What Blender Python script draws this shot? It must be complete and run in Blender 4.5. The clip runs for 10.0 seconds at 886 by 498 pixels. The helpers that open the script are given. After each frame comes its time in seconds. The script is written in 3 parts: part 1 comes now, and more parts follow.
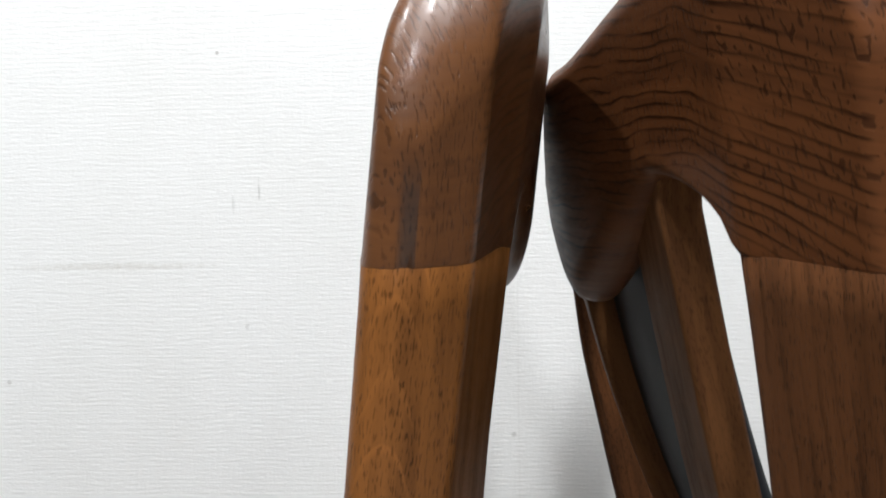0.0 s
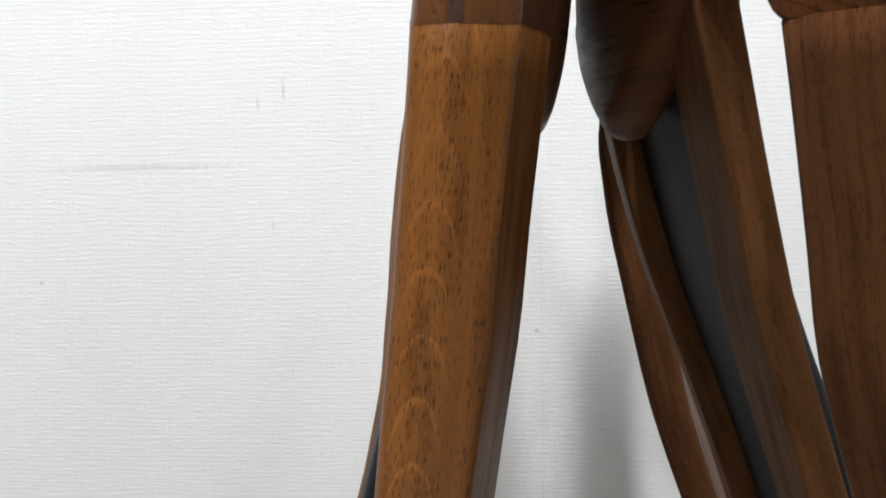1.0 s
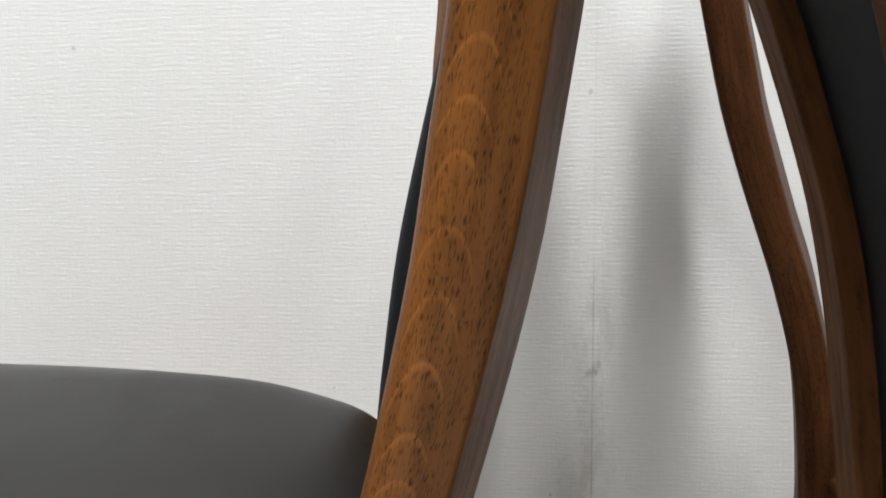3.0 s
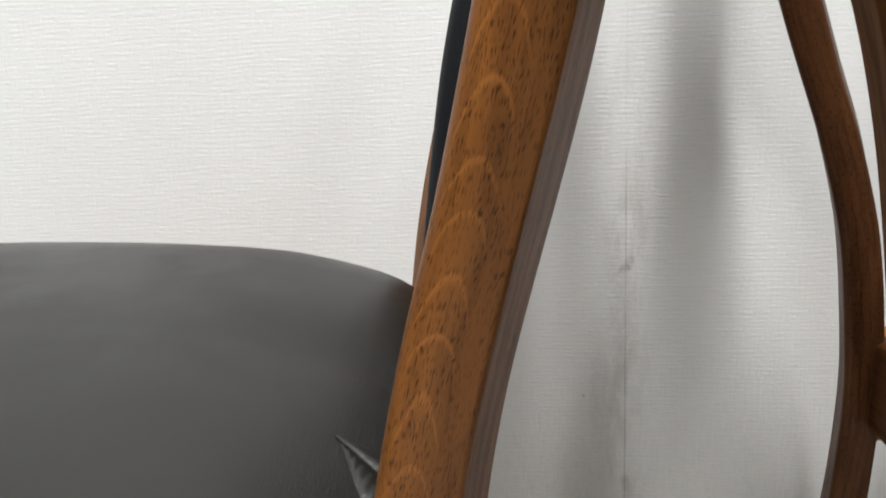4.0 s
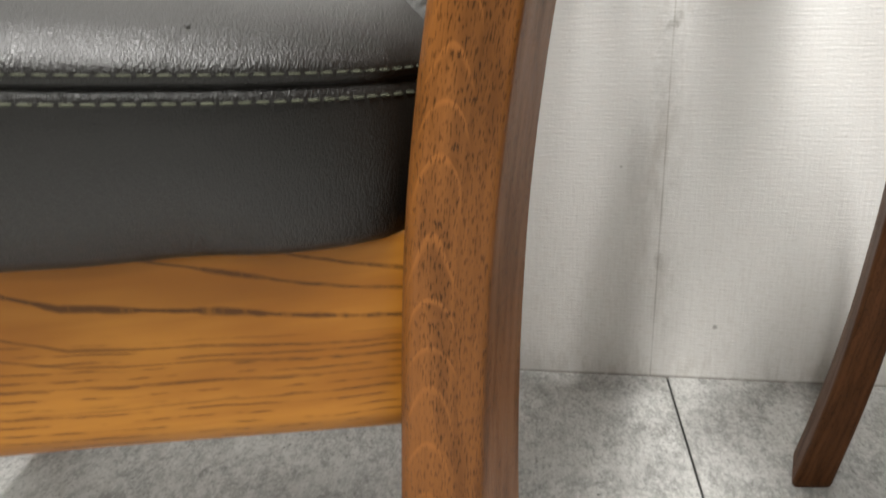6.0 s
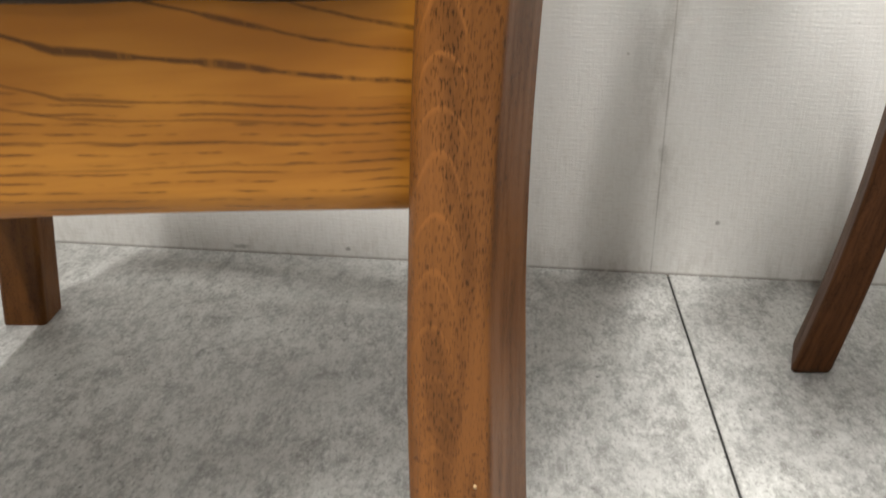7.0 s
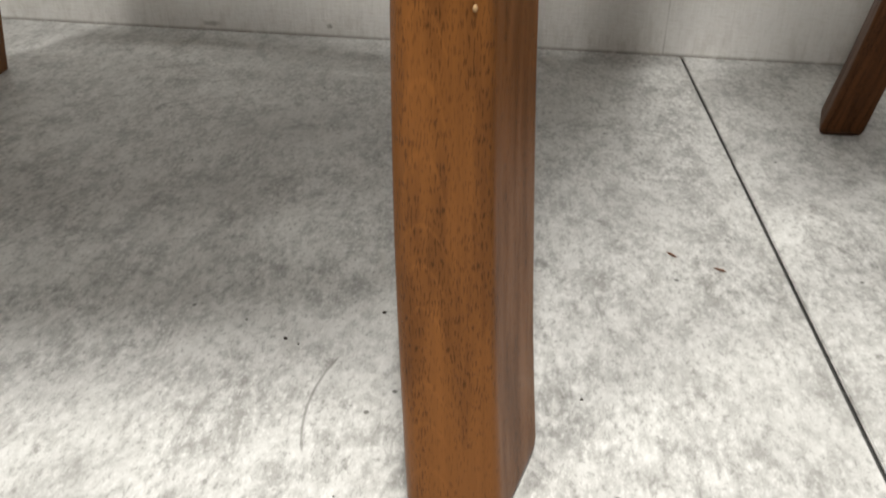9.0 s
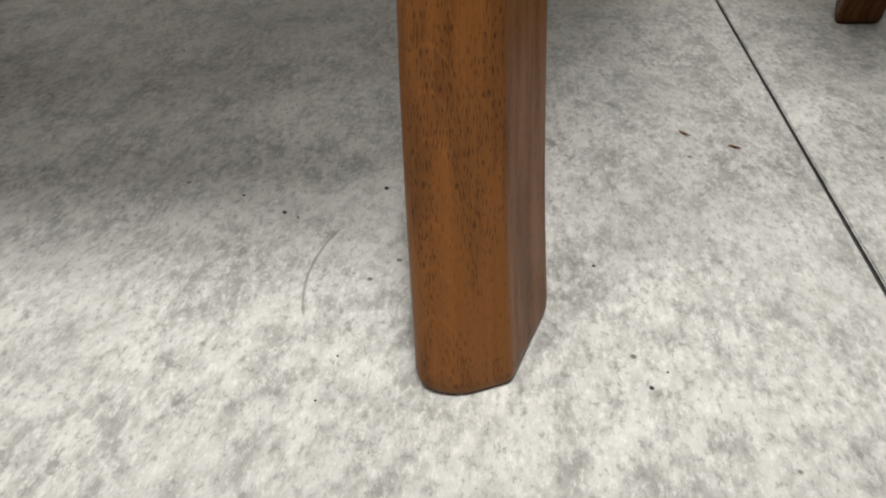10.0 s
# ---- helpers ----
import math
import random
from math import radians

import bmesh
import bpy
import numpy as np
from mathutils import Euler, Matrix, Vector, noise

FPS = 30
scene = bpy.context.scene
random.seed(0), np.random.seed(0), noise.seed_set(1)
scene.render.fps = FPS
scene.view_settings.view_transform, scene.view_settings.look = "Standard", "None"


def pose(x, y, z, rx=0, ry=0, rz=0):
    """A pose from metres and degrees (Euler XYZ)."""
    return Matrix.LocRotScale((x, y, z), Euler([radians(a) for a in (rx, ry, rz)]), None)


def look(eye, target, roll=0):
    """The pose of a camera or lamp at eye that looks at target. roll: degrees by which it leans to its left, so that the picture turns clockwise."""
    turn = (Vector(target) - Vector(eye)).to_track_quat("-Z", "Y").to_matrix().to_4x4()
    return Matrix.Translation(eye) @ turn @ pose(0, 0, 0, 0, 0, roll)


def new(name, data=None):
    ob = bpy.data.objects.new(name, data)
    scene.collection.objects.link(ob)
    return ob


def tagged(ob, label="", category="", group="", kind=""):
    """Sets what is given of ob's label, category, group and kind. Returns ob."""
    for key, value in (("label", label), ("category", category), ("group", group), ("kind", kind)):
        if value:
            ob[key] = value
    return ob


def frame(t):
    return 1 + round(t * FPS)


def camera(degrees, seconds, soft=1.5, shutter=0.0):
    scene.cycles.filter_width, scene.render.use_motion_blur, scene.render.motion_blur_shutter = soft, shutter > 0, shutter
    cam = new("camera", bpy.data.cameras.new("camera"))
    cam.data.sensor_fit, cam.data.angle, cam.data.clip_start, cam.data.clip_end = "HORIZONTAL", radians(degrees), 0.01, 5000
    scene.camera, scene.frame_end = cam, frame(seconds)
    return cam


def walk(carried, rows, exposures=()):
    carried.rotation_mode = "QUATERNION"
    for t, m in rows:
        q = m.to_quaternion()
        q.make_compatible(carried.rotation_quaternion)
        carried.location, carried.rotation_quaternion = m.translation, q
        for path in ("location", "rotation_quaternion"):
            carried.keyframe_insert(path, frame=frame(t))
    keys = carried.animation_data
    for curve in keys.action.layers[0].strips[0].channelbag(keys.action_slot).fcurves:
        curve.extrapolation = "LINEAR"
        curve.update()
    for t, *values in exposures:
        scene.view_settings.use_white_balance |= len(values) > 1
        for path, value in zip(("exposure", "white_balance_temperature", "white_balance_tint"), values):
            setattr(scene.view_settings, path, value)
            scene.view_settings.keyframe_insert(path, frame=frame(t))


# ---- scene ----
cam = camera(54.2, 10.0, 1.8, 0.3)
PATH = [
    (0, (-0.0375, -0.735, 0.83), (-0.1515, 1.252, 0.629), -1.1),
    (0.5, (-0.0430, -0.743, 0.804), (-0.1707, 1.238, 0.557), -1.3),
    (0.6, (-0.0430, -0.744, 0.798), (-0.1737, 1.236, 0.542), -1.3),
    (1, (-0.0470, -0.749, 0.78), (-0.1920, 1.224, 0.482), -1.5),
    (1.5, (-0.0530, -0.754, 0.75), (-0.2150, 1.209, 0.402), -1.6),
    (2, (-0.0560, -0.75, 0.72), (-0.2380, 1.201, 0.323), -1.6),
    (2.5, (-0.0600, -0.745, 0.684), (-0.2643, 1.194, 0.237), -1.5),
    (2.7, (-0.0620, -0.742, 0.67), (-0.2733, 1.189, 0.198), -1.5),
    (3.8, (-0.079, -0.744, 0.6), (-0.315, 1.164, 0.049), -3.2),
    (4, (-0.083, -0.749, 0.584), (-0.329, 1.154, 0.02), -3.2),
    (4.5, (-0.096, -0.753, 0.551), (-0.367, 1.132, -0.059), -3.0),
    (5, (-0.102, -0.757, 0.514), (-0.388, 1.109, -0.145), -2.5),
    (5.5, (-0.101, -0.761, 0.478), (-0.389, 1.09, -0.22), -2.4),
    (5.8, (-0.101, -0.763, 0.458), (-0.385, 1.079, -0.269), -2.2),
    (6, (-0.101, -0.769, 0.444), (-0.385, 1.064, -0.303), -1.8),
    (6.2, (-0.102, -0.774, 0.434), (-0.383, 1.049, -0.339), -1.5),
    (7.3, (-0.105, -0.784, 0.365), (-0.372, 0.998, -0.502), -0.6),
    (7.5, (-0.104, -0.782, 0.351), (-0.369, 0.994, -0.53), -0.5),
    (8, (-0.103, -0.779, 0.312), (-0.361, 0.979, -0.606), 0.1),
    (8.5, (-0.103, -0.78, 0.276), (-0.349, 0.955, -0.687), 0.9),
    (9, (-0.107, -0.777, 0.24), (-0.338, 0.933, -0.771), 0.9),
    (9.5, (-0.109, -0.778, 0.212), (-0.331, 0.899, -0.855), 0.6),
    (10, (-0.109, -0.782, 0.202), (-0.326, 0.865, -0.911), 0.5),
]
# exposure follows the phone's automatic metering
EXPO = [(0, -0.12, 6130, 10), (1.5, -0.13, 6180, 10), (2.5, -0.1, 6250, 10), (4.5, 0.24, 6350, 10), (5.5, 0.62, 6480, 10), (6.3, 0.66, 6550, 10), (7.5, 0.44, 6650, 10), (9, 0.22, 6620, 10), (10, -0.12, 6600, 10)]
walk(cam, [(t, look(eye, target, roll)) for t, eye, target, roll in PATH], EXPO)

# ---- light: a closed room with unseen rows of fluorescent tubes on the ceiling ----
world = bpy.data.worlds.new("room_dark")
world.use_nodes = True
world.node_tree.nodes["Background"].inputs[0].default_value = (0.8, 0.87, 1.0, 1)
world.node_tree.nodes["Background"].inputs[1].default_value = 0.01
scene.world = world


def area_light(name, x, y, z, sx, sy, power, color=(1.0, 0.985, 0.955)):
    data = bpy.data.lights.new(name, "AREA")
    data.shape, data.size, data.size_y, data.energy, data.color = "RECTANGLE", sx, sy, power, color
    ob = new(name, data)
    ob.matrix_world = pose(x, y, z)
    return tagged(ob, "white fluorescent tube light assumed on the unseen ceiling", "ceiling light", kind="structure")


# short unseen tubes in rows, placed after the light and shadows on wall and floor
area_light("ceiling_tube_light", -0.03, -1.10, 2.44, 0.12, 0.65, 54)
area_light("ceiling_tube_light", -0.82, -1.08, 2.44, 0.03, 0.26, 27)
area_light("ceiling_tube_light", 0.80, -0.95, 2.44, 0.05, 0.5, 11)
area_light("ceiling_tube_light", -0.24, -2.2, 2.44, 0.10, 0.45, 21)
# added fill lamp deep in the room, brightens the low wall
area_light("ceiling_tube_light", -0.90, -5.4, 2.44, 0.4, 1.2, 8)


# ---- materials ----
def material(name):
    m = bpy.data.materials.new(name)
    m.use_nodes = True
    return m, m.node_tree, m.node_tree.nodes["Principled BSDF"]


class Graph:
    """Small helper that wires shader nodes."""

    def __init__(self, tree):
        self.t = tree

    def add(self, kind, **values):
        n = self.t.nodes.new(kind)
        for key, v in values.items():
            if key == "op":
                n.operation = v
            elif key == "mode":
                n.data_type = v
        return n

    def put(self, sock, v):
        if isinstance(v, bpy.types.NodeSocket):
            self.t.links.new(v, sock)
        else:
            sock.default_value = v

    def math(self, op, a, b=0.0, c=0.0):
        n = self.add("ShaderNodeMath", op=op)
        for s, v in zip(n.inputs, (a, b, c)):
            self.put(s, v)
        return n.outputs[0]

    def mix(self, fac, a, b, blend="MIX"):
        n = self.add("ShaderNodeMix", mode="RGBA")
        n.blend_type = blend
        self.put(n.inputs[0], fac)
        self.put(n.inputs[6], a)
        self.put(n.inputs[7], b)
        return n.outputs[2]

    def scale(self, vec, s, off=(0, 0, 0)):
        n = self.add("ShaderNodeMapping")
        self.put(n.inputs[0], vec)
        n.inputs[1].default_value = off
        n.inputs[3].default_value = s
        return n.outputs[0]

    def noise(self, vec, scale, detail=2.0, rough=0.5, dist=0.0):
        n = self.add("ShaderNodeTexNoise")
        self.put(n.inputs["Vector"], vec)
        n.inputs["Scale"].default_value = scale
        n.inputs["Detail"].default_value = detail
        n.inputs["Roughness"].default_value = rough
        n.inputs["Distortion"].default_value = dist
        return n.outputs[0]

    def ramp(self, fac, lo, hi, a=0.0, b=1.0):
        n = self.add("ShaderNodeMapRange")
        n.interpolation_type = "SMOOTHSTEP"
        for i, v in enumerate((fac, lo, hi, a, b)):
            self.put(n.inputs[i], v)
        return n.outputs[0]

    def coord(self, which):
        return self.add("ShaderNodeTexCoord").outputs[which]

    def bump(self, height, strength, distance, normal=None):
        n = self.add("ShaderNodeBump")
        n.inputs["Strength"].default_value = strength
        n.inputs["Distance"].default_value = distance
        self.put(n.inputs["Height"], height)
        if normal is not None:
            self.put(n.inputs["Normal"], normal)
        return n.outputs[0]


def rgb(r, g, b):
    return (r, g, b, 1.0)


def wood(name, light, dark, pitch=0.05, arc=60.0, arc_mix=0.35, pore=0.75, gloss=0.32, line=0.0, arc_wide=0.010, line_freq=95.0, coat=0.06, spec=0.22, big_mix=0.45, along=True, wave=2.6, coat_rough=0.11):
    """Varnished ring-porous timber: grain runs along the v of the part's own metre coordinates."""
    m, t, b = material(name)
    g = Graph(t)
    uv = g.coord("UV")
    sep = g.add("ShaderNodeSeparateXYZ")
    g.put(sep.inputs[0], uv)
    u, v = sep.outputs[0], sep.outputs[1]
    big = g.noise(g.scale(uv, (40, 7, 1)), 1.0, 2, 0.5)
    wob = g.noise(g.scale(uv, (25, 9, 1), (3, 7, 0)), 1.0, 3, 0.6)
    uc = g.math("ADD", u, g.math("MULTIPLY", g.math("SUBTRACT", wob, 0.5), 0.005))
    par = g.math("MULTIPLY", g.math("MULTIPLY", uc, uc), arc)
    gap = g.noise(g.scale(uv, (0.01, 14, 1), (0, 3, 0)), 1.0, 2, 0.6)
    ph = g.math("DIVIDE", g.math("ADD", g.math("ADD", v, par), g.math("MULTIPLY", gap, 0.04)), pitch)
    ring = g.math("FRACT", ph)
    ring = g.math("MULTIPLY", g.ramp(ring, 0.70, 0.86), g.ramp(ring, 0.87, 0.93, 1.0, 0.0))
    ring = g.math("MULTIPLY", ring, g.ramp(big, 0.34, 0.52, 0.35, 1.0))
    ring = g.math("MULTIPLY", ring, g.ramp(v, 0.20, 0.34, 0.35, 1.0))
    ring = g.math("MULTIPLY", ring, g.ramp(g.math("ABSOLUTE", uc), arc_wide * 0.6, arc_wide, 1.0, 0.0))
    pores = g.noise(g.scale(uv, (1900, 300, 1) if along else (300, 1300, 1)), 1.0, 1, 0.5)
    pm = g.ramp(pores, 0.56, 0.64)
    patch = g.noise(g.scale(uv, (120, 16, 1), (9, 2, 0)), 1.0, 3, 0.55)
    pm = g.math("MULTIPLY", pm, g.ramp(patch, 0.3, 0.6, 0.3, 1.0))
    if along:
        pm = g.math("MULTIPLY", pm, g.math("MULTIPLY", g.ramp(v, 0.20, 0.33, 0.75, 1.0), g.ramp(v, 0.52, 0.68, 1.0, 0.85)))
    streak = g.noise(g.scale(uv, (330, 4, 1)), 1.0, 4, 0.65)
    mid = tuple(0.62 * a + 0.38 * b for a, b in zip(light[:3], dark[:3])) + (1,)
    c = g.mix(g.ramp(streak, 0.3, 0.72), mid, light)
    c = g.mix(g.ramp(patch, 0.42, 0.68, 0.0, 0.75), c, dark)
    c = g.mix(g.math("MULTIPLY", ring, arc_mix), c, tuple(min(1, x * 1.8) for x in light[:3]) + (1,))
    c = g.mix(g.ramp(big, 0.45, 0.78, 0.0, big_mix), c, tuple(x * 0.5 for x in dark[:3]) + (1,))
    blot = g.noise(g.scale(uv, (260, 55, 1), (5, 1, 0)), 1.0, 4, 0.7)
    c = g.mix(g.math("MULTIPLY", g.ramp(blot, 0.54, 0.72, 0.0, 0.4), g.ramp(patch, 0.45, 0.6, 0.15, 1.0)), c, tuple(x * 0.4 for x in dark[:3]) + (1,))
    c = g.mix(g.math("MULTIPLY", pm, pore), c, tuple(x * 0.13 for x in dark[:3]) + (1,))
    if line:
        wavy = g.noise(g.scale(uv, (30, 16, 1), (1, 4, 0)), 1.0, 4, 0.55)
        bands = g.math("FRACT", g.math("ADD", g.math("MULTIPLY", u, line_freq), g.math("MULTIPLY", wavy, wave)))
        bl = g.math("MULTIPLY", g.ramp(bands, 0.62, 0.94), g.ramp(bands, 0.95, 1.0, 1.0, 0.0))
        brk = g.noise(g.scale(uv, (140, 38, 1), (4, 4, 0)), 1.0, 2, 0.6)
        bl = g.math("MULTIPLY", bl, g.ramp(brk, 0.3, 0.62))
        rear = g.add("ShaderNodeSeparateXYZ")
        g.put(rear.inputs[0], g.coord("Normal"))
        if not along:
            bl = g.math("MULTIPLY", bl, g.ramp(rear.outputs[0], 0.55, 0.85, 0.1, 1.0))
        c = g.mix(g.math("MULTIPLY", bl, line), c, tuple(x * 0.22 for x in dark[:3]) + (1,))
    g.put(b.inputs["Base Color"], c)
    rough = g.ramp(patch, 0.2, 0.8, gloss - 0.05, gloss + 0.1)
    g.put(b.inputs["Roughness"], rough)
    b.inputs["Coat Weight"].default_value = coat
    b.inputs["Coat Roughness"].default_value = coat_rough
    b.inputs["Specular IOR Level"].default_value = spec
    h = g.math("SUBTRACT", g.math("MULTIPLY", streak, 0.25), pm)
    g.put(b.inputs["Normal"], g.bump(h, 0.35, 0.0004))
    return m


MAT_POST = wood("walnut_stained_oak", rgb(0.200, 0.076, 0.018), rgb(0.108, 0.040, 0.010), pitch=0.018, arc=210.0, arc_mix=0.40, pore=0.75, gloss=0.44, coat=0.20, spec=0.08, big_mix=0.4, coat_rough=0.2)
MAT_RED = wood("reddish_dark_oak", rgb(0.125, 0.049, 0.018), rgb(0.072, 0.028, 0.0105), pitch=0.022, arc=120.0, arc_mix=0.10, pore=0.7, gloss=0.45, coat=0.04, spec=0.10, big_mix=0.4, line=0.4, line_freq=190.0, wave=1.6)
MAT_SLAT = wood("dark_slat_oak", rgb(0.185, 0.078, 0.027), rgb(0.092, 0.038, 0.015), pitch=0.03, arc=60.0, arc_mix=0.08, pore=0.35, gloss=0.55, coat=0.0, spec=0.08)
MAT_CREST = wood("crest_oak", rgb(0.122, 0.048, 0.0165), rgb(0.085, 0.033, 0.012), pitch=0.03, arc=14.0, arc_mix=0.0, pore=0.5, line=1.0, arc_wide=0.1, line_freq=300.0, wave=3.2, coat=0.10, spec=0.33, gloss=0.31, big_mix=0.12, along=False)
MAT_CREST_DARK = wood("dark_crest_oak", rgb(0.118, 0.042, 0.014), rgb(0.070, 0.025, 0.009), pitch=0.03, arc=14.0, arc_mix=0.0, pore=0.6, line=1.0, arc_wide=0.1, line_freq=260.0, wave=4.2, coat=0.06, spec=0.08, gloss=0.42, big_mix=0.2, along=False)


def rail_wood(name):
    """Amber oak with a few bold wavy grain lines above and fine broken ones below."""
    m, t, b = material(name)
    g = Graph(t)
    p = g.coord("Object")
    sep = g.add("ShaderNodeSeparateXYZ")
    g.put(sep.inputs[0], p)
    x, z = sep.outputs[0], sep.outputs[2]
    s1 = g.math("DIVIDE", g.math("ADD", x, 0.055), -0.12)
    s2 = g.math("MULTIPLY", s1, s1)
    wob = g.math("MULTIPLY", g.math("SUBTRACT", g.noise(g.scale(p, (22, 0.5, 9)), 1.0, 4, 0.55), 0.5), 0.0045)
    zz = g.math("ADD", z, wob)
    broad = g.noise(g.scale(p, (9, 1, 40)), 1.0, 3, 0.5)
    streak = g.noise(g.scale(p, (14, 1, 420)), 1.0, 3, 0.6)
    c = g.mix(g.ramp(broad, 0.35, 0.68), rgb(0.27, 0.100, 0.012), rgb(0.41, 0.172, 0.023))
    c = g.mix(g.ramp(streak, 0.45, 0.75, 0, 0.35), c, rgb(0.25, 0.095, 0.014))
    dark = rgb(0.055, 0.021, 0.006)
    wide = g.noise(g.scale(p, (55, 1, 20), (3, 1, 1)), 1.0, 3, 0.6)
    dash = g.noise(g.scale(p, (170, 1, 60), (1, 2, 3)), 1.0, 4, 0.7)
    rise = lambda z0, a, b, k: g.math("ADD", g.math("ADD", z0, g.math("MULTIPLY", s1, a)), g.math("ADD", g.math("MULTIPLY", s2, b), g.math("MULTIPLY", g.math("MAXIMUM", g.math("SUBTRACT", s1, 0.82), 0.0), k)))
    lines = (
        (rise(0.3179, 0.0195, 0.0, 0.03), 0.0011, 0.85),
        (rise(0.3279, 0.022, 0.013, 0.0), 0.0008, 0.8),
        (rise(0.3352, 0.030, 0.012, 0.0), 0.0007, 0.75),
        (rise(0.3092, 0.0125, 0.0, 0.03), 0.0005, 0.6),
        (rise(0.3045, 0.0110, 0.0, 0.02), 0.0004, 0.5),
        (rise(0.2985, 0.0095, 0.0, 0.0), 0.0004, 0.45),
        (rise(0.2925, 0.0060, 0.0, 0.0), 0.0004, 0.35),
    )
    for centre, half, k in lines:
        d = g.math("ABSOLUTE", g.math("SUBTRACT", zz, centre))
        reach = g.ramp(wide, 0.3, 0.7, half * 0.7, half * 1.9)
        gap = g.ramp(g.math("ADD", dash, g.math("MULTIPLY", s1, 0.16)), 0.36, 0.6, 0.45, 1.0)
        c = g.mix(g.math("MULTIPLY", g.math("MULTIPLY", g.ramp(g.math("DIVIDE", d, reach), 0.3, 1.0, 1.0, 0.0), gap), k), c, dark)
    bands = g.math("FRACT", g.math("ADD", g.math("MULTIPLY", g.math("SUBTRACT", zz, g.math("MULTIPLY", s1, 0.010)), 330.0), g.math("MULTIPLY", broad, 1.2)))
    fine = g.math("MULTIPLY", g.ramp(bands, 0.6, 0.9), g.ramp(bands, 0.92, 1.0, 1.0, 0.0))
    part_of = g.ramp(g.noise(g.scale(p, (60, 1, 200), (5, 5, 5)), 1.0, 3, 0.6), 0.42, 0.6)
    low = g.ramp(g.math("SUBTRACT", z, g.math("MULTIPLY", s1, 0.012)), 0.316, 0.308)
    c = g.mix(g.math("MULTIPLY", g.math("MULTIPLY", fine, part_of), g.math("MULTIPLY", low, 0.75)), c, dark)
    g.put(b.inputs["Base Color"], c)
    b.inputs["Roughness"].default_value = 0.42
    b.inputs["Coat Weight"].default_value = 0.06
    b.inputs["Coat Roughness"].default_value = 0.15
    b.inputs["Specular IOR Level"].default_value = 0.2
    g.put(b.inputs["Normal"], g.bump(streak, 0.15, 0.0003))
    return m


MAT_RAIL = rail_wood("amber_oak")


def leather(name, base, gloss, scale, spec=0.5):
    m, t, b = material(name)
    g = Graph(t)
    p = g.coord("Object")
    vor = g.add("ShaderNodeTexVoronoi")
    vor.feature = "DISTANCE_TO_EDGE"
    g.put(vor.inputs["Vector"], g.scale(p, (1, 1, 1)))
    vor.inputs["Scale"].default_value = scale
    cell = g.ramp(vor.outputs[0], 0.0, 0.25)
    fine = g.noise(p, scale * 2.2, 3, 0.6)
    big = g.noise(p, 14.0, 3, 0.55)
    crease = g.noise(g.scale(p, (420, 90, 90)), 1.0, 3, 0.6)
    c = g.mix(g.ramp(big, 0.3, 0.7), base, tuple(x * 1.5 for x in base[:3]) + (1,))
    c = g.mix(g.ramp(fine, 0.62, 0.8, 0, 0.25), c, rgb(0.03, 0.028, 0.024))
    g.put(b.inputs["Base Color"], c)
    g.put(b.inputs["Roughness"], g.ramp(big, 0.25, 0.75, gloss - 0.05, gloss + 0.1))
    b.inputs["Specular IOR Level"].default_value = spec
    h = g.math("ADD", g.math("MULTIPLY", cell, 0.5), g.math("MULTIPLY", fine, 0.4))
    sepz = g.add("ShaderNodeSeparateXYZ")
    g.put(sepz.inputs[0], p)
    worn = g.ramp(sepz.outputs[2], 0.4, 0.432, 2.0, 0.3)
    h = g.math("MULTIPLY", g.math("ADD", h, g.math("MULTIPLY", crease, 1.1)), worn)
    g.put(b.inputs["Normal"], g.bump(h, 0.30, 0.0005))
    return m


MAT_LEATHER = leather("black_leather", rgb(0.0044, 0.0040, 0.0032), 0.34, 900, 0.44)
MAT_PAD = leather("black_leather_back", rgb(0.0095, 0.0102, 0.0118), 0.55, 900, 0.16)


def plain(name, color, rough=0.5):
    m, t, b = material(name)
    b.inputs["Base Color"].default_value = color
    b.inputs["Roughness"].default_value = rough
    return m


MAT_THREAD = plain("olive_thread", rgb(0.055, 0.058, 0.036), 0.85)


